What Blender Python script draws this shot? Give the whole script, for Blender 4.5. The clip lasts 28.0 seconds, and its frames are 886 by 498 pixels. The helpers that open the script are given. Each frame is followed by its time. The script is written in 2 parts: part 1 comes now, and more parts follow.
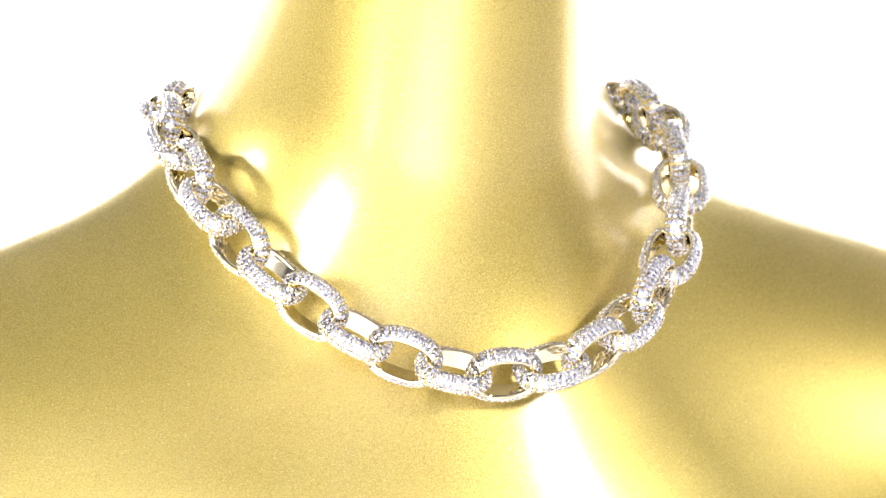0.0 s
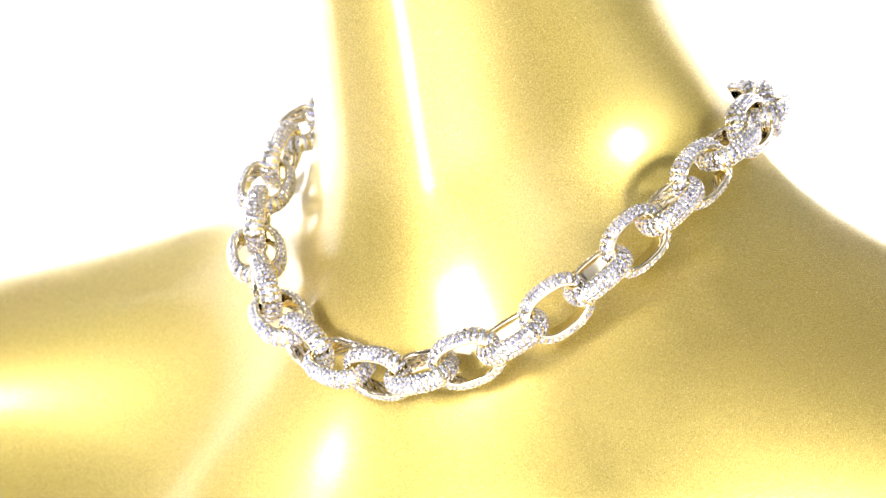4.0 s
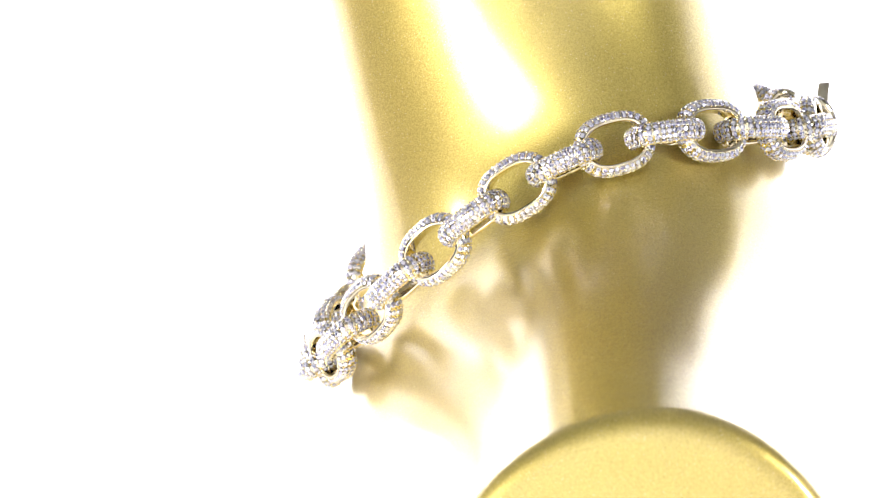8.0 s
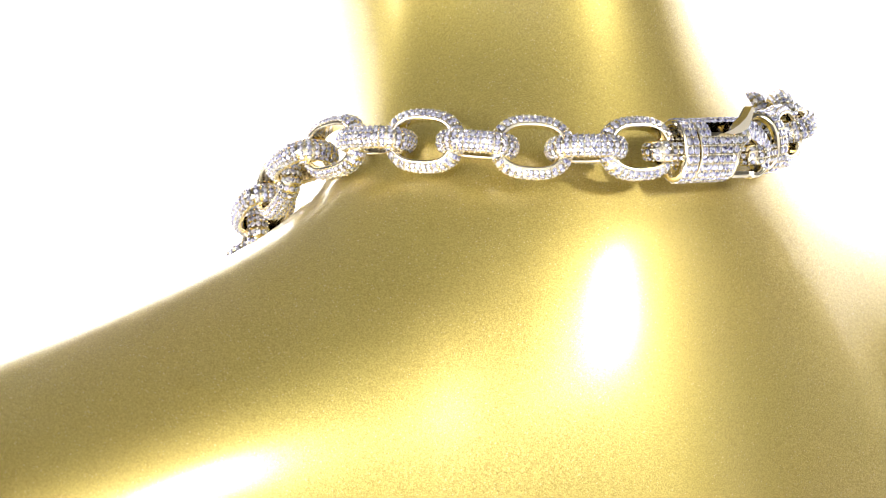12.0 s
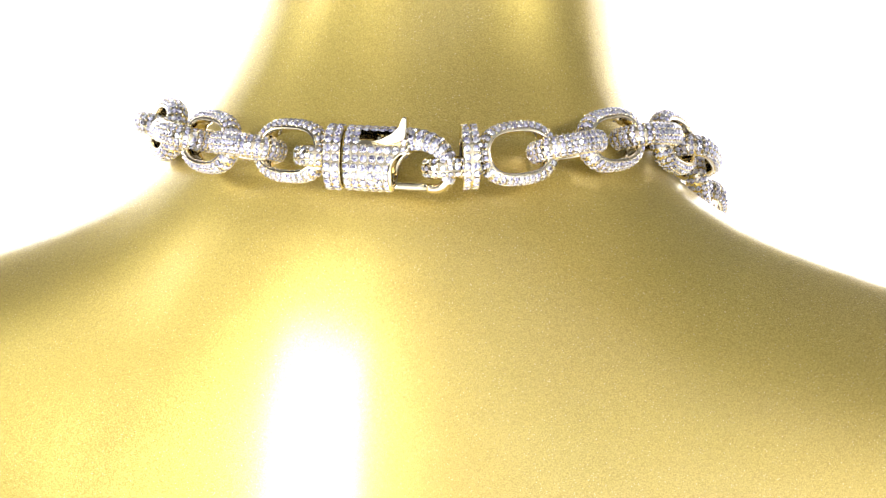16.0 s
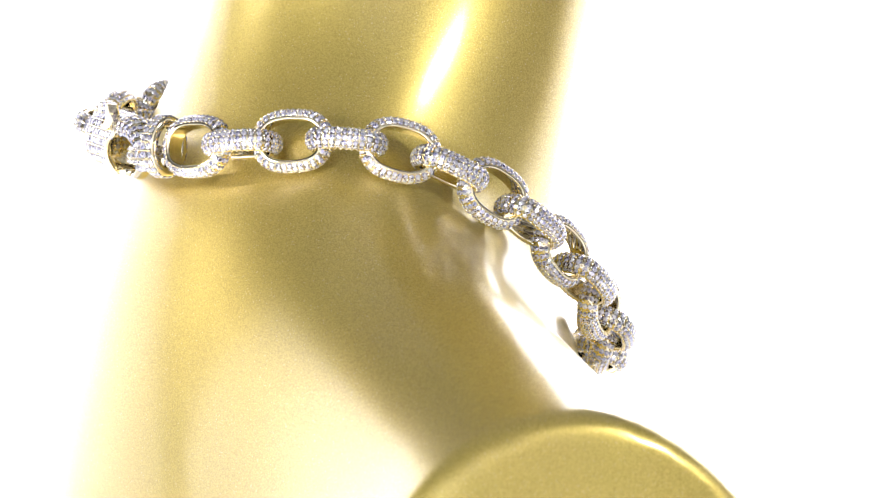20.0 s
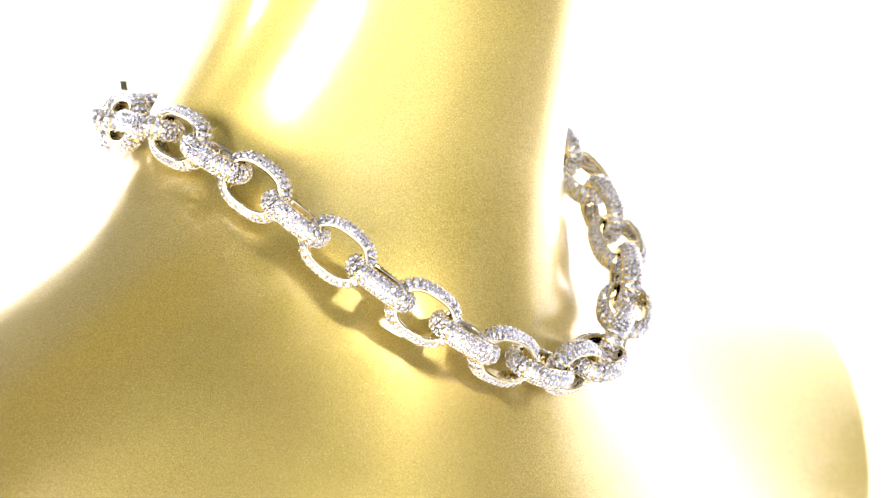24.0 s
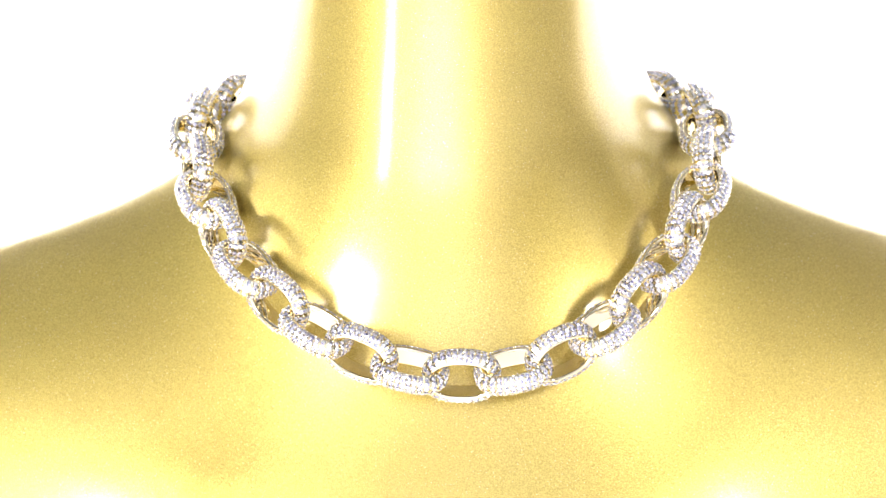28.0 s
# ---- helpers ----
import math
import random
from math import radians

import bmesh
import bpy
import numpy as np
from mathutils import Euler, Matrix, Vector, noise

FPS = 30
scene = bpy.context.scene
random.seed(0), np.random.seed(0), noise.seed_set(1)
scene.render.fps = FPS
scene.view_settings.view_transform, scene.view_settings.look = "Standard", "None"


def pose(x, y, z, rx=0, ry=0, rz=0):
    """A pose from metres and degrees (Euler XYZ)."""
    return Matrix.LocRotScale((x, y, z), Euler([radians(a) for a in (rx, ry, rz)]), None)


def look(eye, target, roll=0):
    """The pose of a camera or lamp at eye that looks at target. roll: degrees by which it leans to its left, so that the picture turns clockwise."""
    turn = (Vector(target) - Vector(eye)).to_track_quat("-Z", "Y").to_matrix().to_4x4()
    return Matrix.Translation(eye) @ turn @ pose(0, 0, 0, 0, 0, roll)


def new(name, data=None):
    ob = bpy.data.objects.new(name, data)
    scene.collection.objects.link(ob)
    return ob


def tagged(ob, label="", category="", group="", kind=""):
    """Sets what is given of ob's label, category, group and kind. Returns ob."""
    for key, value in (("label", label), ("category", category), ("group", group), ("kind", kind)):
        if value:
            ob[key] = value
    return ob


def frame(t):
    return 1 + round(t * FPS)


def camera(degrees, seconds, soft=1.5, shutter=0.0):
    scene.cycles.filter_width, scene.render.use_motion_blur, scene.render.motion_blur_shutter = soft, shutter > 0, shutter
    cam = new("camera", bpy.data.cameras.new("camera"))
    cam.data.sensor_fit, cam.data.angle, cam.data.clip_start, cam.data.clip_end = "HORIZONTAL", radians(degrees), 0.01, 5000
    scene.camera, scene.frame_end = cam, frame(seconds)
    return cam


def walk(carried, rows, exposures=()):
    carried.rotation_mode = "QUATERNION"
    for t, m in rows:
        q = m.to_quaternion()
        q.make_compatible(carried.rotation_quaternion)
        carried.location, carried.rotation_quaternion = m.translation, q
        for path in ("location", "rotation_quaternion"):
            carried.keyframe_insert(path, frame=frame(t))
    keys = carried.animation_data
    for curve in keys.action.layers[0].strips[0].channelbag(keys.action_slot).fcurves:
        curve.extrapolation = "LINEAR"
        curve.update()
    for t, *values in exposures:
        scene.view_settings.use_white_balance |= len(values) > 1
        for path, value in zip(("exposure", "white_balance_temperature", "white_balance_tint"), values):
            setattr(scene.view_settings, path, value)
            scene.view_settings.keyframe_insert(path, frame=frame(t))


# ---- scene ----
EYE = Vector((0.0, -1.35, 0.60))
PITCH, YAW = radians(5.79), radians(-0.171)
AIM = Vector((math.sin(YAW) * math.cos(PITCH), math.cos(YAW) * math.cos(PITCH), -math.sin(PITCH)))
cam = camera(10.5, 28.0, 1.0)
cam.data.dof.use_dof, cam.data.dof.focus_distance, cam.data.dof.aperture_fstop = True, 1.28, 28
VIEW = look(EYE, EYE + AIM, -0.283)
# the camera's automatic exposure opens a little on the chest and closes on the back
GAIN = [(0.0, 0.42), (3.0, 0.38), (6.0, 0.2), (9.0, 0.0), (12.0, 0.0), (17.0, -0.04), (20.0, -0.04), (22.5, 0.1), (25.0, 0.42), (28.0, 0.45)]
walk(cam, [(0.0, VIEW), (28.0, VIEW)], GAIN)

# ---- light ----
world = bpy.data.worlds.new("studio")
scene.world = world
world.use_nodes = True
world.node_tree.nodes["Background"].inputs[0].default_value = (0.95, 0.95, 1.0, 1)
world.node_tree.nodes["Background"].inputs[1].default_value = 0.08


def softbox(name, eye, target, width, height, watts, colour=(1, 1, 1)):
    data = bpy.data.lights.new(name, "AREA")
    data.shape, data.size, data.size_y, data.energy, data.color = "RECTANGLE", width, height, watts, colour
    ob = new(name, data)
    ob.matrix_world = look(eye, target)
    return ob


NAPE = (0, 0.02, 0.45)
# unseen key and panels, placed and sized from highlights and chain shadows
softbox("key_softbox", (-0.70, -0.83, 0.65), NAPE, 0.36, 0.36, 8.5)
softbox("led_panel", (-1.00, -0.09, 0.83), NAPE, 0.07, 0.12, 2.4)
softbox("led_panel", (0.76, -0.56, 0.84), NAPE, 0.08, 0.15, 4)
# faint unseen strip, added to fill the right side
softbox("strip_fill", (1.10, -0.30, 0.66), NAPE, 0.25, 0.8, 0.2)
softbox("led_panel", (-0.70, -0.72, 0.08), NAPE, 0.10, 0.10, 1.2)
# unseen fill lamps, added to bounce off the white table, rear wall and ceiling
softbox("bounce_fill", (-0.08, -0.95, 0.42), (-0.08, -0.96, 0.0), 0.5, 0.3, 10).data.spread = radians(150)
softbox("bounce_fill", (0.1, -1.60, 0.70), (0.15, -2.2, 0.60), 0.8, 0.3, 9)
softbox("bounce_fill", (0.45, -1.45, 1.60), (0.55, -2.1, 2.00), 0.6, 0.4, 2)
# unseen lamps added to overexpose the paper and whiten its reflections
softbox("backdrop_fill", (0.0, 0.95, 1.9), (0.0, 1.78, 0.65), 2.2, 0.3, 85, (0.97, 0.96, 1)).data.spread = radians(110)
softbox("backdrop_fill", (-0.75, 0.75, 1.9), (-1.4, 0.8, 0.55), 1.6, 0.3, 7, (0.97, 0.95, 1)).data.spread = radians(80)
softbox("backdrop_fill", (0.75, 0.75, 1.9), (1.4, 0.8, 0.55), 1.6, 0.3, 7, (0.97, 0.95, 1)).data.spread = radians(80)


# ---- materials ----
def material(name):
    m = bpy.data.materials.new(name)
    m.use_nodes = True
    n = m.node_tree.nodes
    return m, n, m.node_tree.links, n["Principled BSDF"]


def gold_paint():
    m, n, l, b = material("gold_paint")
    co = n.new("ShaderNodeTexCoord")
    flake = n.new("ShaderNodeTexVoronoi")
    flake.inputs["Scale"].default_value = 4800
    l.new(co.outputs["Object"], flake.inputs["Vector"])
    cloud = n.new("ShaderNodeTexNoise")
    cloud.inputs["Scale"].default_value = 9
    cloud.inputs["Detail"].default_value = 4
    l.new(co.outputs["Object"], cloud.inputs["Vector"])
    sep = n.new("ShaderNodeSeparateColor")
    l.new(flake.outputs["Color"], sep.inputs[0])
    ramp = n.new("ShaderNodeValToRGB")
    ramp.color_ramp.elements[0].color = (0.46, 0.338, 0.078, 1)
    ramp.color_ramp.elements[1].color = (0.74, 0.570, 0.155, 1)
    l.new(sep.outputs[0], ramp.inputs[0])
    tint = n.new("ShaderNodeMix")
    tint.data_type, tint.blend_type = "RGBA", "MULTIPLY"
    tint.inputs["Factor"].default_value = 0.12
    l.new(ramp.outputs[0], tint.inputs["A"])
    l.new(cloud.outputs["Color"], tint.inputs["B"])
    # a few random flakes get a paler base colour, as painted sparkle
    sparkle_cells = n.new("ShaderNodeTexVoronoi")
    sparkle_cells.inputs["Scale"].default_value = 5200
    l.new(co.outputs["Object"], sparkle_cells.inputs["Vector"])
    bsep = n.new("ShaderNodeSeparateColor")
    l.new(sparkle_cells.outputs["Color"], bsep.inputs[0])
    pick = n.new("ShaderNodeMath")
    pick.operation = "GREATER_THAN"
    pick.inputs[1].default_value = 0.992
    l.new(bsep.outputs[0], pick.inputs[0])
    painted_glint = n.new("ShaderNodeMix")
    painted_glint.data_type = "RGBA"
    painted_glint.inputs["B"].default_value = (0.85, 0.73, 0.38, 1)
    l.new(pick.outputs[0], painted_glint.inputs["Factor"])
    l.new(tint.outputs["Result"], painted_glint.inputs["A"])
    l.new(painted_glint.outputs["Result"], b.inputs["Base Color"])
    # each flake lies at its own slight tilt
    off = n.new("ShaderNodeVectorMath")
    off.operation = "SUBTRACT"
    off.inputs[1].default_value = (0.5, 0.5, 0.5)
    l.new(flake.outputs["Color"], off.inputs[0])
    amp = n.new("ShaderNodeVectorMath")
    amp.operation = "SCALE"
    amp.inputs["Scale"].default_value = 0.13
    l.new(off.outputs[0], amp.inputs[0])
    geo = n.new("ShaderNodeNewGeometry")
    add = n.new("ShaderNodeVectorMath")
    l.new(geo.outputs["Normal"], add.inputs[0])
    l.new(amp.outputs[0], add.inputs[1])
    nor = n.new("ShaderNodeVectorMath")
    nor.operation = "NORMALIZE"
    l.new(add.outputs[0], nor.inputs[0])
    l.new(nor.outputs[0], b.inputs["Normal"])
    b.inputs["Metallic"].default_value = 0.80
    b.inputs["Roughness"].default_value = 0.42
    b.inputs["Coat Weight"].default_value = 1.0
    b.inputs["Coat Roughness"].default_value = 0.17
    b.inputs["Coat IOR"].default_value = 1.58
    return m


def polished_gold(name, colour):
    m, n, l, b = material(name)
    b.inputs["Base Color"].default_value = colour
    b.inputs["Metallic"].default_value = 1.0
    noise_tex = n.new("ShaderNodeTexNoise")
    noise_tex.inputs["Scale"].default_value = 900
    r = n.new("ShaderNodeMapRange")
    r.inputs["To Min"].default_value, r.inputs["To Max"].default_value = 0.05, 0.12
    l.new(noise_tex.outputs[0], r.inputs[0])
    l.new(r.outputs[0], b.inputs["Roughness"])
    return m


def painted_crystal():
    m, n, l, b = material("painted_crystal")
    geo = n.new("ShaderNodeNewGeometry")
    # dark-to-white facet colours stand in for reflections inside the stones
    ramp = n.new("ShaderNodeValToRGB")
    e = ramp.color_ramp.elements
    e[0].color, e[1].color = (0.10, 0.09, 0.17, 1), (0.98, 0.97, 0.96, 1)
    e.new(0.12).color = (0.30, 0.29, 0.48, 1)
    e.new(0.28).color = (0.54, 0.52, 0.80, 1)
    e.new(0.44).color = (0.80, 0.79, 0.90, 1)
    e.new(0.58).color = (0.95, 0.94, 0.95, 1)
    who = n.new("ShaderNodeObjectInfo")
    both = n.new("ShaderNodeMath")
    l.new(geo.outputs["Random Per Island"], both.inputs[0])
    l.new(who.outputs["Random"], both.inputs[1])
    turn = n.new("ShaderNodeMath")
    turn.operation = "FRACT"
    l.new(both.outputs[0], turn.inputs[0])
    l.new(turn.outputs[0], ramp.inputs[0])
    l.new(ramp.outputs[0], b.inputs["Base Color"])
    b.inputs["Metallic"].default_value = 0.7
    b.inputs["Roughness"].default_value = 0.06
    b.inputs["IOR"].default_value = 2.1
    return m


def white_paper(name, value):
    m, n, l, b = material(name)
    noise_tex = n.new("ShaderNodeTexNoise")
    noise_tex.inputs["Scale"].default_value = 40
    ramp = n.new("ShaderNodeValToRGB")
    ramp.color_ramp.elements[0].color = (value * 0.97, value * 0.97, value, 1)
    ramp.color_ramp.elements[1].color = (value, value, value, 1)
    l.new(noise_tex.outputs[0], ramp.inputs[0])
    l.new(ramp.outputs[0], b.inputs["Base Color"])
    b.inputs["Roughness"].default_value = 0.8
    return m


GOLD, STONE = gold_paint(), painted_crystal()
METAL, PRONG = polished_gold("pale_gold", (0.82, 0.73, 0.52, 1)), polished_gold("yellow_gold", (0.86, 0.76, 0.52, 1))
PAPER, WALL, DULL = white_paper("white_paper", 0.85), white_paper("grey_wall_paint", 0.12), white_paper("ceiling_paint", 0.22)


# ---- helpers for meshes ----
def mesh_of(name, verts, faces, material, smooth=True):
    me = bpy.data.meshes.new(name)
    me.from_pydata([tuple(v) for v in verts], [], [tuple(f) for f in faces])
    me.materials.append(material)
    if smooth:
        me.polygons.foreach_set("use_smooth", [True] * len(me.polygons))
    me.update()
    return me


def part(name, me, parent, m=None, label=""):
    ob = new(name, me)
    ob.parent = parent
    if m is not None:
        ob.matrix_local = m
    return tagged(ob, label)


def box(name, lo, hi, material, label, category):
    x0, y0, z0 = lo
    x1, y1, z1 = hi
    v = [(x0, y0, z0), (x1, y0, z0), (x1, y1, z0), (x0, y1, z0), (x0, y0, z1), (x1, y0, z1), (x1, y1, z1), (x0, y1, z1)]
    f = [(0, 3, 2, 1), (4, 5, 6, 7), (0, 1, 5, 4), (1, 2, 6, 5), (2, 3, 7, 6), (3, 0, 4, 7)]
    return tagged(new(name, mesh_of(name, v, f, material, False)), label, category, kind="structure")


# ---- studio ----
def studio():
    # paper sweep: a floor that curves up into a curtain round the back and both sides
    # the side wings are unseen, their reach set by reflections on the gold
    plan = [(1.45, 0.58), (1.45, 0.7), (1.45, 0.9)]
    plan += [(0.85 + 0.6 * math.cos(a), 1.2 + 0.6 * math.sin(a)) for a in np.linspace(0, math.pi / 2, 9)]
    plan += [(0.4, 1.8)]
    plan += [(-x, y) for x, y in plan[::-1]]
    verts, faces = [], []
    rise = [(0.0, 1.55), (0.0, 1.1), (0.0, 0.6), (0.0, 0.3)] + [(0.3 - 0.3 * math.cos(a), 0.3 - 0.3 * math.sin(a)) for a in np.linspace(0.2, math.pi / 2, 8)] + [(1.2, 0.0)]
    n = len(rise)
    for k, (x, y) in enumerate(plan):
        ex, ey = plan[max(k - 1, 0)], plan[min(k + 1, len(plan) - 1)]
        nx, ny = -(ey[1] - ex[1]), ey[0] - ex[0]
        q = math.hypot(nx, ny)
        for inward, z in rise:
            verts.append((x + nx / q * inward, y + ny / q * inward, z))
        if k:
            for c in range(n - 1):
                a = (k - 1) * n + c
                faces.append((a, a + 1, a + n + 1, a + n))
    ob = new("backdrop", mesh_of("backdrop", verts, faces, PAPER))
    tagged(ob, "seamless white paper curtain round the back and sides", "backdrop", kind="structure")
    box("floor", (-1.8, -2.2, -0.1), (1.8, 1.82, -0.004), PAPER, "plain white studio table top", "floor")
    # unseen room shell: dark walls and a white rear reflector shape the reflections
    box("wall_back", (-1.8, 1.82, 0), (1.8, 1.9, 2.4), WALL, "plain studio wall behind the paper", "wall")
    box("wall_left", (-1.9, -2.3, 0), (-1.8, 1.9, 2.4), WALL, "plain studio side wall", "wall")
    box("wall_right", (1.8, -2.3, 0), (1.9, 1.9, 2.4), WALL, "plain studio side wall", "wall")
    box("wall_rear", (-1.8, -2.3, 0), (1.8, -2.2, 2.4), PAPER, "white wall added behind the viewpoint to bounce light", "wall")
    box("ceiling", (-1.9, -2.3, 2.4), (1.9, 1.9, 2.5), DULL, "plain studio ceiling", "ceiling")


studio()


# ---- mannequin ----
def soft_min(a, b, k):
    h = np.clip(0.5 + 0.5 * (b - a) / k, 0, 1)
    return b * (1 - h) + a * h - k * h * (1 - h)


SHOULDER = 0.207
TORSO_Z = [0.0, 0.20, 0.30, 0.36, 0.40, 0.43, 0.455, 0.48, 0.50, 0.53, 0.56, 0.60]
TORSO_W = [0.134, 0.130, 0.146, 0.156, 0.146, 0.120, 0.096, 0.073, 0.0550, 0.026, 0.016, 0.014]
TORSO_F = [-0.052, -0.060, -0.0618, -0.0527, -0.0382, -0.0234, -0.0087, 0.0043, 0.021, 0.020, 0.008, 0.000]
TORSO_B = [0.085, 0.098, 0.106, 0.107, 0.105, 0.101, 0.0955, 0.087, 0.072, 0.048, 0.036, 0.028]


def knots(z, zs, vs):
    # smooth curve through a few knots
    fine = np.linspace(zs[0], zs[-1], 200)
    v = np.interp(fine, zs, vs)
    for _ in range(12):
        v[1:-1] = 0.25 * v[:-2] + 0.5 * v[1:-1] + 0.25 * v[2:]
    return np.interp(z, fine, v)


def body_field(x, y, z):
    # neck: an oval column that leans forward
    yc = 0.0172 + (0.533 - z) * 0.25
    rx = 0.0468 + np.clip(0.533 - z, -0.1, 0.2) * 0.10
    ry = 0.0550 + np.clip(0.533 - z, -0.1, 0.2) * 0.04
    g = np.sqrt(((x + 0.0030) / rx) ** 2 + ((y - yc) / ry) ** 2)
    neck = (g - 1) * 0.046
    # torso: an oval whose width, chest and back change with height
    w, f, bk = knots(z, TORSO_Z, TORSO_W), knots(z, TORSO_Z, TORSO_F), knots(z, TORSO_Z, TORSO_B)
    # the chest and the back are a little fuller than an oval
    f = f + 0.004 * (1 - np.exp(-(x / 0.109) ** 2))
    bk = bk + 0.018 * (1 - np.exp(-(x / 0.075) ** 2))
    ym, yr = (f + bk) / 2, (bk - f) / 2
    g = np.sqrt((x / w) ** 2 + ((y - ym) / yr) ** 2)
    torso = (g - 1) * np.minimum(w, yr) * 0.8
    # shoulders: oval arms cut off square
    ax = np.sqrt(x * x + 0.0012) - 0.006
    zc = 0.4265 - 0.205 * ax + 0.003 * np.exp(-((ax - 0.12) / 0.05) ** 2)
    lean = 0.1655 * (z - zc) * (0.5 - 0.5 * np.tanh((y - 0.039) / 0.025))
    g = (np.abs((y - 0.039 - lean) / (0.0302 + 0.129 * ax)) ** 2.17 + np.abs((z - zc) / (0.0565 + 0.012 * ax)) ** 2.17) ** (1 / 2.17)
    arm = (g - 1) * 0.055
    d = soft_min(soft_min(neck, torso, 0.031), arm, 0.034)
    cut = np.abs(x) - SHOULDER
    return -soft_min(-d, -cut, 0.006)


def mannequin():
    h = 0.005
    xs = np.arange(-0.215, 0.2151, h)
    ys = np.arange(-0.12, 0.1301, h)
    zs = np.arange(-0.01, 0.6451, h)
    X, Y, Z = np.meshgrid(xs, ys, zs, indexing="ij")

    def field(x, y, z):
        d = body_field(x, y, z)
        return np.maximum(np.maximum(d, -z), z - 0.635)

    F = field(X, Y, Z).ravel()
    nx, ny, nz = X.shape
    idx = np.arange(nx * ny * nz).reshape(X.shape)
    c = idx[:-1, :-1, :-1].ravel()
    step = np.array([0, ny * nz, ny * nz + nz, nz, 1, ny * nz + 1, ny * nz + nz + 1, nz + 1])
    pts = np.stack([X.ravel(), Y.ravel(), Z.ravel()], 1)
    tris = []
    for tet in ((0, 5, 1, 6), (0, 1, 2, 6), (0, 2, 3, 6), (0, 3, 7, 6), (0, 7, 4, 6), (0, 4, 5, 6)):
        q = np.stack([c + step[k] for k in tet], 1)
        s = F[q] < 0
        n_in = s.sum(1)
        for want in (1, 2, 3):
            sel = q[n_in == want]
            if not len(sel):
                continue
            order = np.argsort(~(F[sel] < 0), axis=1, kind="stable")
            sel = np.take_along_axis(sel, order, 1)
            a, b, cc, d = sel.T
            if want == 1:
                tris.append(np.stack([np.stack(e, 1) for e in ((a, b), (a, cc), (a, d))], 1))
            elif want == 3:
                tris.append(np.stack([np.stack(e, 1) for e in ((d, a), (d, b), (d, cc))], 1))
            else:
                e = [np.stack(k, 1) for k in ((a, cc), (a, d), (b, d), (b, cc))]
                tris.append(np.stack([e[0], e[1], e[2]], 1))
                tris.append(np.stack([e[0], e[2], e[3]], 1))
    e = np.sort(np.concatenate(tris).reshape(-1, 2), axis=1)
    key, inv = np.unique(e[:, 0] * (nx * ny * nz) + e[:, 1], return_inverse=True)
    a, b = key // (nx * ny * nz), key % (nx * ny * nz)
    t = (F[a] / (F[a] - F[b]))[:, None]
    v = pts[a] * (1 - t) + pts[b] * t
    tri = inv.reshape(-1, 3)
    tri = tri[(tri[:, 0] != tri[:, 1]) & (tri[:, 1] != tri[:, 2]) & (tri[:, 0] != tri[:, 2])]

    def slope(v):
        o = 0.0008
        return np.stack([field(*(v + np.eye(3)[k] * o).T) - field(*(v - np.eye(3)[k] * o).T) for k in range(3)], 1) / (2 * o)

    for _ in range(2):
        g = slope(v)
        move = g * (field(*v.T) / np.maximum((g ** 2).sum(1), 0.05))[:, None]
        v = v - move * np.minimum(1, 0.002 / (np.linalg.norm(move, axis=1) + 1e-9))[:, None]
    g = slope(v)
    g /= np.linalg.norm(g, axis=1)[:, None] + 1e-9
    face = np.cross(v[tri[:, 1]] - v[tri[:, 0]], v[tri[:, 2]] - v[tri[:, 0]])
    flip = (face * g[tri].mean(1)).sum(1) < 0
    tri[flip] = tri[flip][:, ::-1]
    me = mesh_of("mannequin", v.tolist(), tri.tolist(), GOLD)
    me.normals_split_custom_set_from_vertices(g.tolist())
    ob = new("mannequin", me)
    return tagged(ob, "metallic gold painted mannequin bust with cut-off arms", "mannequin")


bust = mannequin()


# ---- necklace ----
CENTRE = (-0.00084, 0.0297)
WAVE_R = [0.07235, 0.00086, 0.0003, 0.00203, -0.00049, -0.00026, -0.00105, -0.00089, 0.00027]
WAVE_Z = [0.47787, 0.00117, 0.03281, 0.0147, -0.00038, 0.00016, -0.0002, 0.00153, -0.00063]


def wave(c, p):
    v = c[0]
    for k in range(1, 5):
        v = v + c[2 * k - 1] * np.cos(k * p) + c[2 * k] * np.sin(k * p)
    return v


def chain_line():
    p = np.linspace(-math.pi / 2, 1.5 * math.pi, 2401)
    r = wave(WAVE_R, p)
    line = np.stack([CENTRE[0] + r * np.cos(p), CENTRE[1] + r * np.sin(p), wave(WAVE_Z, p)], 1)
    run = np.concatenate([[0], np.cumsum(np.linalg.norm(np.diff(line, axis=0), axis=1))])
    return line, run


LINE, RUN = chain_line()
LENGTH = RUN[-1]


def on_chain(s):
    return Vector([np.interp(s % LENGTH, RUN, LINE[:, k]) for k in range(3)])


def link_pose(s, roll, half=0.007):
    """Pose on the chain: x along it, z from the lower to the upper bar, y across."""
    t = (on_chain(s + half) - on_chain(s - half)).normalized()
    out = t.cross(Vector((0, 0, 1))).normalized()
    up = out.cross(t).normalized()
    if up.z < 0:
        up = -up
    w = up * math.cos(radians(roll)) + out * math.sin(radians(roll))
    y = w.cross(t)
    m = Matrix((t, y, w)).transposed().to_4x4()
    m.translation = (on_chain(s + half) + on_chain(s - half)) / 2
    return m


MM = 0.001
HOLE_X, HOLE_Z = 7.7 * MM, 5.3 * MM
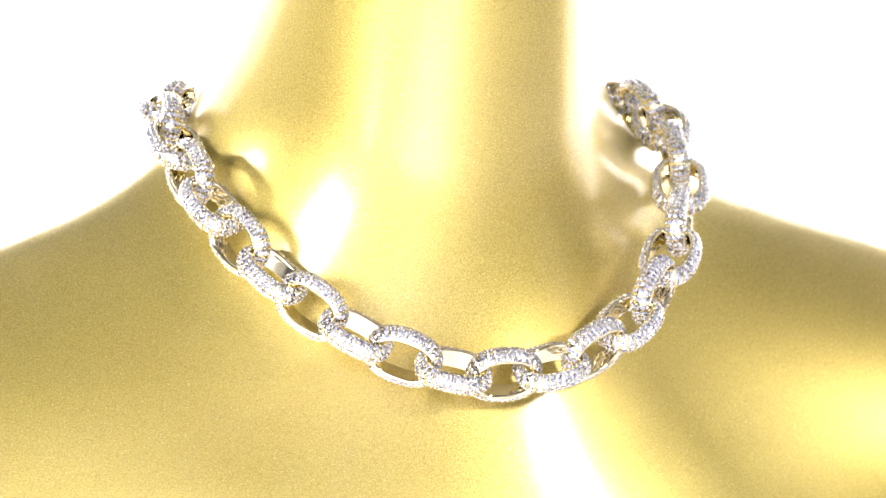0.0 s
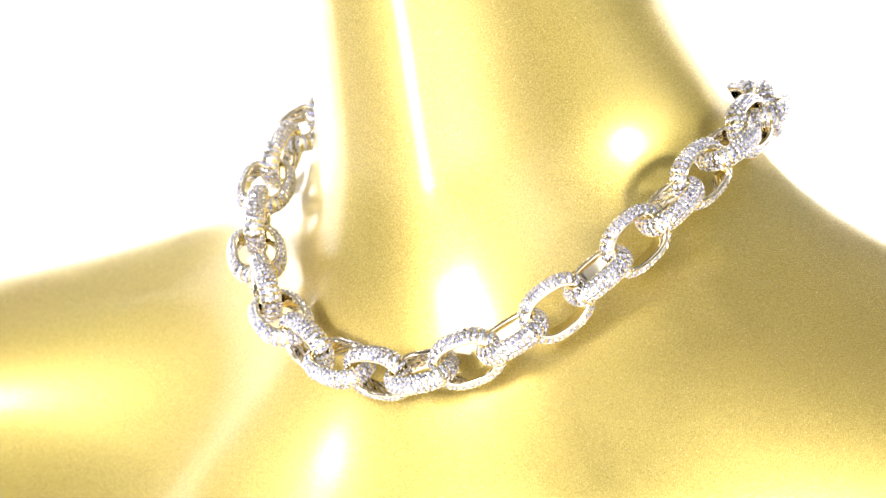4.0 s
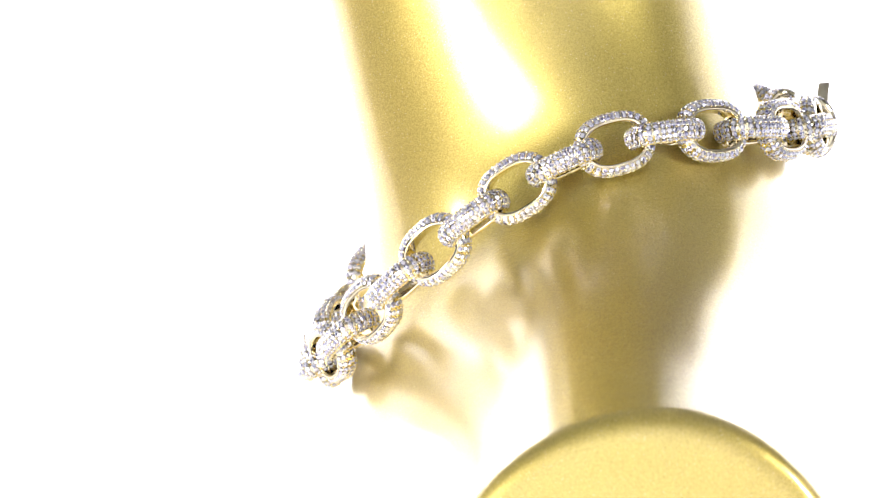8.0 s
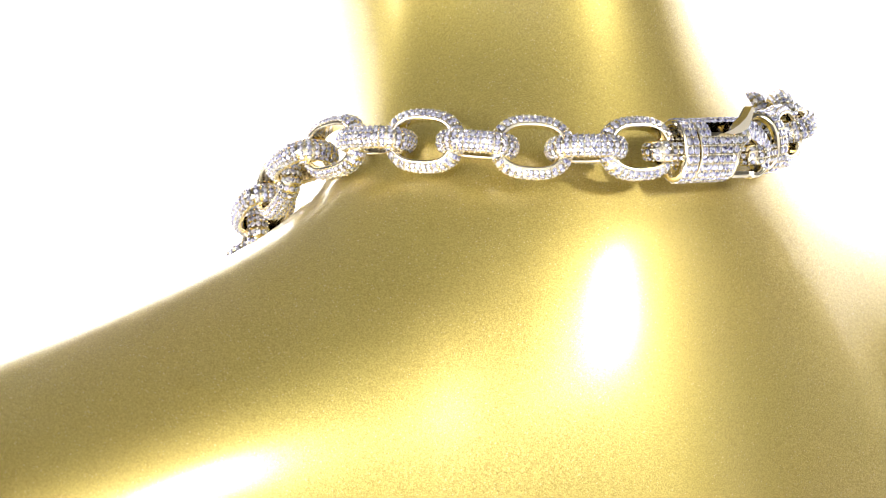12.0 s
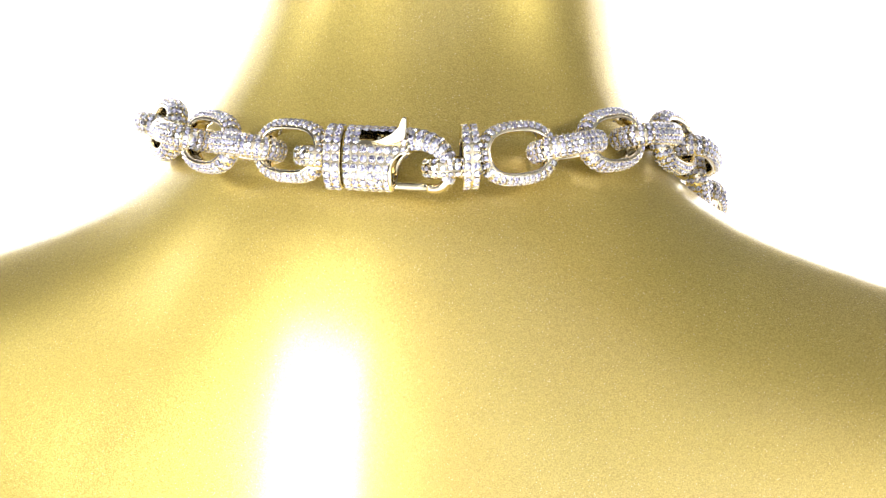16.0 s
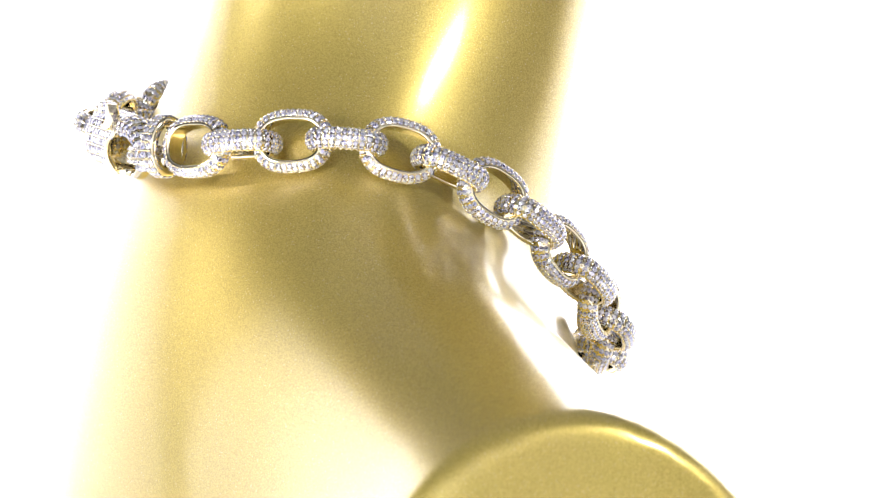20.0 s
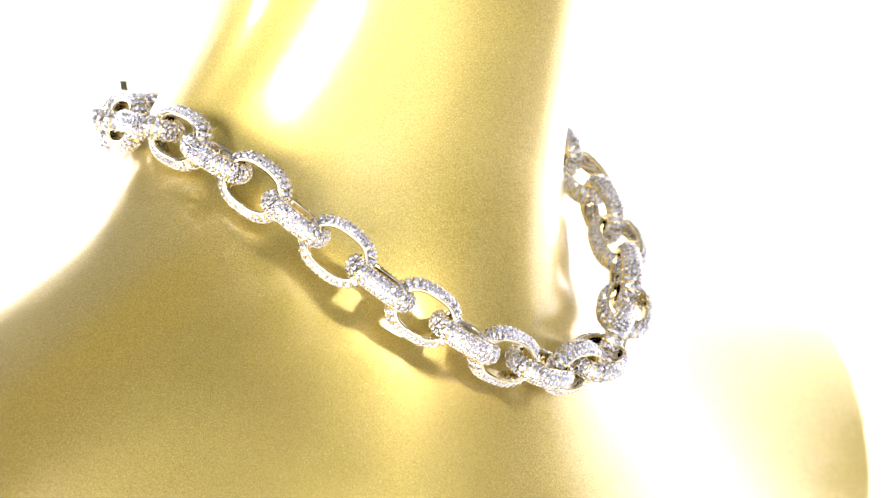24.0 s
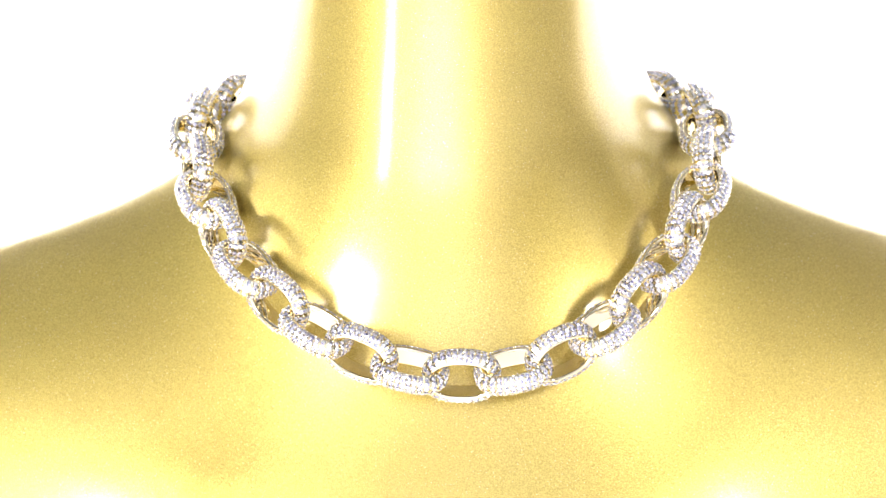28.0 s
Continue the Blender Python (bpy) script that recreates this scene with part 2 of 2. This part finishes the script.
# flat inner face, two polished rims and a dome (outward, sideways), each strip with edges of its own
STRIPS = [[(0.0, -2.3), (0.0, 2.3)], [(0.0, 2.3), (0.12, 2.7), (0.45, 2.9), (0.85, 2.95), (1.1, 2.75)], [(1.1, 2.75), (1.5, 2.5), (2.4, 1.7), (2.85, 0.7), (2.85, -0.7), (2.4, -1.7), (1.5, -2.5), (1.1, -2.75)], [(1.1, -2.75), (0.85, -2.95), (0.45, -2.9), (0.12, -2.7), (0.0, -2.3)]]


def oval(u, a, b, p=2.7):
    c, s = math.cos(u), math.sin(u)
    x = a * math.copysign(abs(c) ** (2 / p), c)
    z = b * math.copysign(abs(s) ** (2 / p), s)
    nx, nz = math.copysign(abs(c) ** (2 - 2 / p), c) / a, math.copysign(abs(s) ** (2 - 2 / p), s) / b
    k = math.hypot(nx, nz)
    return x, z, nx / k, nz / k


def even_oval(a, b, n, p=2.7, shift=0.0):
    us = np.linspace(0, 2 * math.pi, 1441)
    pts = np.array([oval(u, a, b, p) for u in us])
    run = np.concatenate([[0], np.cumsum(np.hypot(np.diff(pts[:, 0]), np.diff(pts[:, 1])))])
    want = (np.arange(n) + shift) / n * run[-1]
    return [oval(u, a, b, p) for u in np.interp(want, run, us)]


def add_stone(verts, faces, at, normal, size, spin):
    """A round brilliant: girdle, crown and table."""
    n = Vector(normal).normalized()
    a = n.orthogonal().normalized()
    b = n.cross(a)
    rings = []
    for r, h, turn in ((0.5, 0.0, 0.0), (0.42, 0.12, 0.5), (0.25, 0.20, 0.0)):
        rings.append([Vector(at) + (a * math.cos(w) + b * math.sin(w)) * size * r + n * size * h for w in [spin + (k + turn) * math.pi / 4 for k in range(8)]])

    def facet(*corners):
        # facets keep separate edges, so each takes its own painted inner-reflection tone
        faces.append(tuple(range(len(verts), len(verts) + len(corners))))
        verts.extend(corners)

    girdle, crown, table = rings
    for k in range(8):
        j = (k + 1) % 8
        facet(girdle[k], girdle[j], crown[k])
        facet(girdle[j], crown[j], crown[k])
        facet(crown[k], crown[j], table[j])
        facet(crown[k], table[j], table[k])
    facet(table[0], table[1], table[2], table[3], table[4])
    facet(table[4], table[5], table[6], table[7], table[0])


def add_bead(verts, faces, at, normal, size):
    n = Vector(normal).normalized()
    a = n.orthogonal().normalized()
    b = n.cross(a)
    base = len(verts)
    for k in range(5):
        w = k * math.tau / 5
        verts.append(Vector(at) + (a * math.cos(w) + b * math.sin(w)) * size - n * size)
    for k in range(5):
        w = k * math.tau / 5
        verts.append(Vector(at) + (a * math.cos(w) + b * math.sin(w)) * size * 0.7 + n * size * 0.6)
    for k in range(5):
        j = (k + 1) % 5
        faces.append((base + k, base + j, base + 5 + j, base + 5 + k))
    faces.append(tuple(base + 5 + k for k in range(5)))


def link_meshes():
    ring = even_oval(HOLE_X, HOLE_Z, 44)
    verts, faces = [], []
    for strip in STRIPS:
        n, base = len(strip), len(verts)
        for i, (x, z, nx, nz) in enumerate(ring):
            for h, w in strip:
                verts.append((x + nx * h * MM, w * MM, z + nz * h * MM))
            j = (i + 1) % len(ring)
            for k in range(n - 1):
                faces.append((base + i * n + k, base + j * n + k, base + j * n + k + 1, base + i * n + k + 1))
    body = mesh_of("link", verts, faces, METAL)
    rows, bv, bf = [], [], []
    rng = random.Random(5)
    for deg in (-66, -33, 0, 33, 66):
        sv, sf = [], []
        a = radians(deg)
        h, w = (0.85 + 2.1 * math.cos(a)) * MM, 2.75 * math.sin(a) * MM
        for x, z, nx, nz in even_oval(HOLE_X, HOLE_Z, 31):
            nor = (nx * math.cos(a), math.sin(a), nz * math.cos(a))
            add_stone(sv, sf, (x + nx * h, w, z + nz * h), nor, (1.68 if abs(deg) < 50 else 1.5) * MM, rng.random())
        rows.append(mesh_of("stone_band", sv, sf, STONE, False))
    # a prong at every corner between four stones, standing proud of them
    for deg in (-84, -50, -17, 17, 50, 84):
        a = radians(deg)
        h, w = (0.85 + 2.45 * math.cos(a)) * MM, 3.05 * math.sin(a) * MM
        for x, z, nx, nz in even_oval(HOLE_X, HOLE_Z, 31, 2.7, 0.5):
            add_bead(bv, bf, (x + nx * h, w, z + nz * h), (nx * math.cos(a), math.sin(a), nz * math.cos(a)), 0.28 * MM)
    return body, rows, mesh_of("prong_setting", bv, bf, PRONG)


necklace = tagged(new("necklace"), "pale gold oval link chain necklace set with clear stones", "necklace")
LINK, LINK_ROWS, LINK_PRONGS = link_meshes()


def link_roll(s):
    # the chain lies flat on the chest in front and leans back against the neck elsewhere
    d = min(s % LENGTH, LENGTH - s % LENGTH)
    return float(np.interp(d, [0.0, 0.029, 0.058, 0.086, 0.114, 0.143], [30, 26, 13, 0, -9, -13]))


def add_link(s, roll):
    ob = part("link", LINK, necklace, link_pose(s, roll))
    for row in LINK_ROWS:
        tagged(part("stone_band", row, ob, None, "row of clear faceted stones, inner reflections painted"), kind="stuff")
    tagged(part("prong_setting", LINK_PRONGS, ob, None, "tiny metal prongs between the stones"), kind="stuff")


STEP_R, STEP_L = 0.0288, (LENGTH - 0.2915) / 7
RIGHT = [STEP_R * k for k in range(9)]
LEFT = [0.2915 + STEP_L * k for k in range(7)]
for s in RIGHT + LEFT:
    add_link(s, link_roll(s))
for s in [a + STEP_R / 2 for a in RIGHT[:-1]] + [a + STEP_L / 2 for a in LEFT]:
    add_link(s, link_roll(s) + 90)


# ---- clasp ----
def frames_along(path, side):
    """Unit frames along a path of points: tangent, in-plane normal, side."""
    side = Vector(side)
    pts = [Vector(p) for p in path]
    out = []
    for k, p in enumerate(pts):
        t = (pts[min(k + 1, len(pts) - 1)] - pts[max(k - 1, 0)]).normalized()
        out.append((p, t, side.cross(t).normalized()))
    return out


def smooth_path(knots_in, n):
    """A smooth open curve through a few knots (Catmull-Rom)."""
    k = [Vector(p) for p in knots_in]
    k = [k[0] * 2 - k[1]] + k + [k[-1] * 2 - k[-2]]
    out = []
    for u in np.linspace(0, len(k) - 3 - 1e-6, n):
        i, f = int(u), u - int(u)
        a, b, c, d = k[i:i + 4]
        out.append(0.5 * ((2 * b) + (c - a) * f + (2 * a - 5 * b + 4 * c - d) * f * f + (3 * b - a - 3 * c + d) * f ** 3))
    return out


def sweep(name, path, side, section, material=METAL):
    """A bar along a path; section: points (outward, sideways) in millimetres, or a function of 0..1."""
    fr = frames_along(path, side)
    verts, faces = [], []
    for i, (p, t, nrm) in enumerate(fr):
        sec = section(i / (len(fr) - 1)) if callable(section) else section
        n = len(sec)
        for h, w in sec:
            verts.append(p + nrm * h * MM + Vector(side) * w * MM)
        if i:
            a = (i - 1) * n
            for k in range(n):
                q = (k + 1) % n
                faces.append((a + k, a + q, a + n + q, a + n + k))
    faces += [tuple(range(n))[::-1], tuple(range(len(verts) - n, len(verts)))]
    me = mesh_of(name, verts, faces, material)
    bm = bmesh.new()
    bm.from_mesh(me)
    bmesh.ops.recalc_face_normals(bm, faces=bm.faces)
    bm.to_mesh(me)
    bm.free()
    return me


def paved(path, side, rows, reach, size=1.6):
    """Stones and prongs over the outer, domed face of a swept bar. rows: degrees; reach: (rise, half width) in mm."""
    pts = [Vector(p) for p in path]
    run = np.concatenate([[0], np.cumsum([(b - a).length for a, b in zip(pts, pts[1:])])])
    fr = frames_along(path, side)
    sv, sf, bv, bf = [], [], [], []
    rng = random.Random(3)

    def at(d):
        i = min(max(int(np.searchsorted(run, d)) - 1, 0), len(pts) - 2)
        f = (d - run[i]) / (run[i + 1] - run[i])
        return pts[i].lerp(pts[i + 1], f), fr[i][2].lerp(fr[i + 1][2], f).normalized()

    count = max(1, int(run[-1] / (1.85 * MM)))
    for deg in rows:
        a = radians(deg)
        for k in range(count):
            p, nrm = at((k + 0.5) / count * run[-1])
            d = nrm * math.cos(a) + Vector(side) * math.sin(a)
            rise, wide = reach((k + 0.5) / count) if callable(reach) else reach
            q = p + nrm * rise * math.cos(a) * MM + Vector(side) * wide * math.sin(a) * MM
            add_stone(sv, sf, q, d, size * MM, rng.random())
            p, nrm = at(k / count * run[-1])
            for da in (-14, 14):
                a2 = radians(deg + da)
                d = nrm * math.cos(a2) + Vector(side) * math.sin(a2)
                q = p + nrm * (rise + 0.25) * math.cos(a2) * MM + Vector(side) * (wide + 0.2) * math.sin(a2) * MM
                add_bead(bv, bf, q, d, 0.26 * MM)
    return mesh_of("stone_pave", sv, sf, STONE, False), mesh_of("prong_setting", bv, bf, PRONG)


def dress(parent, meshes):
    tagged(part("stone_pave", meshes[0], parent, None, "pave of clear faceted stones, inner reflections painted"), kind="stuff")
    tagged(part("prong_setting", meshes[1], parent, None, "tiny metal prongs between the stones"), kind="stuff")


def single_stone():
    v, f = [], []
    add_stone(v, f, (0, 0, 0), (0, 0, 1), MM, 0.0)
    return mesh_of("stone", v, f, STONE, False)


def hoop(name, x0, x1, ry, rz, thick, keep=None, steps=48, reach=None):
    """An oval band round the x axis from x0 to x1 (mm), hollow, with rounded rims. keep(x, angle) leaves faces out."""
    prof = [(x0, 0.35), (x0 + 0.35, 0.0)]
    for f in np.linspace(0.1, 0.9, 9):
        prof.append((x0 + (x1 - x0) * f, 0.0))
    prof += [(x1 - 0.35, 0.0), (x1, 0.35), (x1, thick)]
    inner = [(x1 - (x1 - x0) * f, thick) for f in np.linspace(0.1, 0.9, 9)] + [(x0, thick)]
    ring = prof + inner
    n = len(ring)
    verts, faces = [], []
    for i in range(steps):
        a = math.tau * i / steps
        for x, h in ring:
            q = x if reach is None else x0 + (x - x0) * (reach(math.sin(a)) - x0) / (x1 - x0)
            verts.append((q * MM, -(ry - h) * math.cos(a) * MM, (rz - h) * math.sin(a) * MM))
        j = (i + 1) % steps
        for k in range(n):
            q = (k + 1) % n
            if keep and not keep((ring[k][0] + ring[q][0]) / 2, math.degrees(a + math.pi / steps)):
                continue
            faces.append((i * n + k, i * n + q, j * n + q, j * n + k))
    return mesh_of(name, verts, faces, METAL)


def pave_hoop(parent, x0, x1, ry, rz, columns, around, keep=None, size=1.6, reach=None):
    """Sets stones one by one round a band, and the prongs between them."""
    bv, bf = [], []
    rng = random.Random(9)
    for k in range(around):
        for half in (0, 1):
            a = math.tau * (k + 0.5 * half) / around
            end = x1 if reach is None else reach(math.sin(a))
            cols = max(1, round(columns * (end - x0) / (x1 - x0)))
            for c in range(cols):
                x = x0 + (end - x0) * (c + 0.5) / cols
                if keep and not keep(x0 + (x - x0) * (x1 - x0) / (end - x0), math.degrees(a) % 360):
                    continue
                p = Vector((x * MM, -ry * math.cos(a) * MM, rz * math.sin(a) * MM))
                nrm = Vector((0, -math.cos(a) / ry, math.sin(a) / rz)).normalized()
                if half == 0:
                    m = nrm.to_track_quat("Z", "Y").to_matrix().to_4x4() @ pose(0, 0, 0, 0, 0, 360 * rng.random()) @ Matrix.Scale(size, 4)
                    m.translation = p + nrm * 0.05 * MM
                    part("stone", BRILLIANT, parent, m)
                else:
                    for dx in (-0.6, 0.6):
                        add_bead(bv, bf, p + Vector((dx * MM, 0, 0)) + nrm * 0.2 * MM, nrm, 0.3 * MM)
    tagged(part("prong_setting", mesh_of("prong_setting", bv, bf, PRONG), parent, None, "tiny metal prongs between the stones"), kind="stuff")


BRILLIANT = single_stone()
DOME = [(-1.3, -2.5), (-1.3, 2.5), (-0.5, 2.9), (0.4, 2.6), (1.1, 1.6), (1.35, 0.5), (1.35, -0.5), (1.1, -1.6), (0.4, -2.6), (-0.5, -2.9)]


def bent(x_open, x_end, half, n=26):
    """A horseshoe in the plane of the chain's outward side."""
    d = 1 if x_end > x_open else -1
    r = half
    pts = [(x_open, -half), (x_end - d * r, -half)]
    pts += [(x_end - d * r + d * r * math.sin(a), -half * math.cos(a)) for a in np.linspace(0.2, math.pi - 0.2, 9)]
    pts += [(x_end - d * r, half), (x_open, half)]
    return [Vector((x * MM, y * MM, 0)) for x, y in pts]


def clasp():
    def slot(x, a):
        # an opening in the upper outward side for the thumb lever
        return not (-3.9 < x < 5.2 and 34 < a < 66)

    def arch(v):
        # the barrel runs on into the hook above the window
        f = min(max((v + 0.4) / 0.68, 0.0), 1.0)
        return 6.4 + 5.4 * (1 - math.sqrt(1 - f * f * 0.98))

    m = link_pose(0.2528, -4, 0.010) @ pose(0, 0, -0.8 * MM)
    barrel = part("clasp", hoop("clasp", -6.4, 6.4, 5.9, 8.2, 1.2, slot, 72, arch), necklace, m, "lobster clasp with a stone-set barrel and polished thumb lever")
    pave_hoop(barrel, -6.4, 6.4, 5.9, 8.2, 6, 21, slot, 2.16, arch)
    rim = [Vector((arch(math.sin(a)) * MM, -5.95 * math.cos(a) * MM, 8.25 * math.sin(a) * MM)) for a in np.linspace(-1.25, 0.6, 30)]
    part("window_rim", sweep("window_rim", rim, (1, 0, 0), [(-0.5, -0.5), (-0.5, 0.3), (0.0, 0.55), (0.5, 0.3), (0.5, -0.5)]), barrel, None, "polished rim of the clasp window")
    part("collar", hoop("collar", -11.9, -7.0, 5.9, 8.3, 2.5), barrel)
    pave_hoop(barrel, -11.7, -7.2, 5.9, 8.3, 2, 21, None, 2.2)
    # plates that close the collar and the barrel
    def plate(name, x, ry, rz):
        v = [(x0 * MM, -ry * math.cos(a) * MM, rz * math.sin(a) * MM) for x0 in (x - 0.4, x + 0.4) for a in np.linspace(0, math.tau, 32, endpoint=False)]
        f = [tuple(range(32)), tuple(range(63, 31, -1))] + [(k, 32 + k, 32 + (k + 1) % 32, (k + 1) % 32) for k in range(32)]
        return part(name, mesh_of(name, v, f, METAL, False), barrel)

    plate("end_plate", -11.3, 5.6, 8.0)
    plate("end_plate", -7.6, 5.6, 8.0)
    plate("end_plate", -5.8, 4.6, 6.9)
    plate("end_plate", 2.6, 4.6, 6.9)
    loop = bent(-12.0, -19.2, 3.4)
    part("swivel_loop", sweep("swivel_loop", loop, (0, 0, 1), DOME), barrel)
    dress(barrel, paved(loop, (0, 0, 1), (-45, 0, 45), (1.5, 2.6)))
    curve = smooth_path([(q[0] * MM, 0, q[1] * MM) for q in ((10.5, 5.0), (13.5, 5.0), (17.0, 4.0), (20.0, 1.4), (21.2, -2.2), (20.4, -5.4), (18.4, -6.9), (15.8, -7.0))], 40)

    def girth(f):
        # deep at the barrel, slimmer towards the tip
        return 3.2 - 1.9 * min(1, f * 1.35), 5.2 - 3.2 * min(1, f * 1.6)

    def taper(f):
        d, k = girth(f)
        return [(d * math.cos(a), k * math.sin(a)) for a in np.linspace(0, math.tau, 20, endpoint=False)]

    part("hook", sweep("hook", curve, (0, -1, 0), taper), barrel)
    dress(barrel, paved(curve[:29], (0, -1, 0), (-125, -98, -70, -42, -14, 14, 42, 70, 98, 125), lambda f: girth(f * 0.72), 1.9))
    gate = [(x * MM, 0, -6.7 * MM) for x in (6.0, 8.0, 10.5, 13.0, 15.6)]
    part("gate", sweep("gate", gate, (0, -1, 0), [(-1.0, -2.4), (-1.0, 2.4), (0.6, 2.6), (0.9, 2.2), (0.9, -2.2), (0.6, -2.6)]), barrel, None, "polished spring gate")
    # thumb lever: a curved fin that stands out of the slot
    fin = [(1.2, 4.3), (4.0, 5.2), (6.6, 6.6), (8.8, 8.6), (10.0, 11.3), (10.9, 11.2), (10.9, 8.4), (10.2, 5.6), (8.2, 4.4), (5.0, 3.8)]
    n = len(fin)
    v = [(x * MM, (y - 0.30 * (z - 5.0)) * MM, z * MM) for y, k in ((-3.2, 0.94), (-3.6, 1.0), (-6.0, 1.0), (-6.4, 0.94)) for x, z in [(7 + (x - 7) * k, 6.5 + (z - 6.5) * k) for x, z in fin]]
    f = [(r * n + q, r * n + (q + 1) % n, (r + 1) * n + (q + 1) % n, (r + 1) * n + q) for r in range(3) for q in range(n)]
    f += [tuple(range(n))[::-1], tuple(range(3 * n, 4 * n))]
    part("lever", mesh_of("lever", v, f, METAL, False), barrel, None, "polished thumb lever")
    # end ring that the hook holds
    m = link_pose(0.2788, -4, 0.006)
    ring = part("end_ring", hoop("end_ring", -2.3, 2.3, 6.2, 8.1, 2.3), necklace, m, "stone-set ring that joins the clasp to the chain")
    pave_hoop(ring, -2.3, 2.3, 6.3, 8.2, 2, 22, None, 2.0)
    shoe = [p + Vector((0, 0, -2.6 * MM)) for p in bent(-1.0, -11.0, 3.6)]
    part("horseshoe_loop", sweep("horseshoe_loop", shoe, (0, 0, 1), DOME), ring)
    dress(ring, paved(shoe, (0, 0, 1), (-45, 0, 45), (1.5, 2.6)))
    stub = [(x * MM, 0, 0) for x in (1.0, 2.0, 3.0, 4.2)]
    part("joint", sweep("joint", stub, (0, 0, 1), [(-1.4, -1.4), (-1.4, 1.4), (1.4, 1.4), (1.4, -1.4)]), ring)


clasp()


def motions():
    rows = [(t, pose(0, 0, 0, 0, 0, 20.4 - 13.487 * t)) for t in range(29)]
    walk(bust, [(t, pose(0, 0, 0, 0, 0, 18.9 - 13.487 * t)) for t in range(29)])
    walk(necklace, rows)


motions()
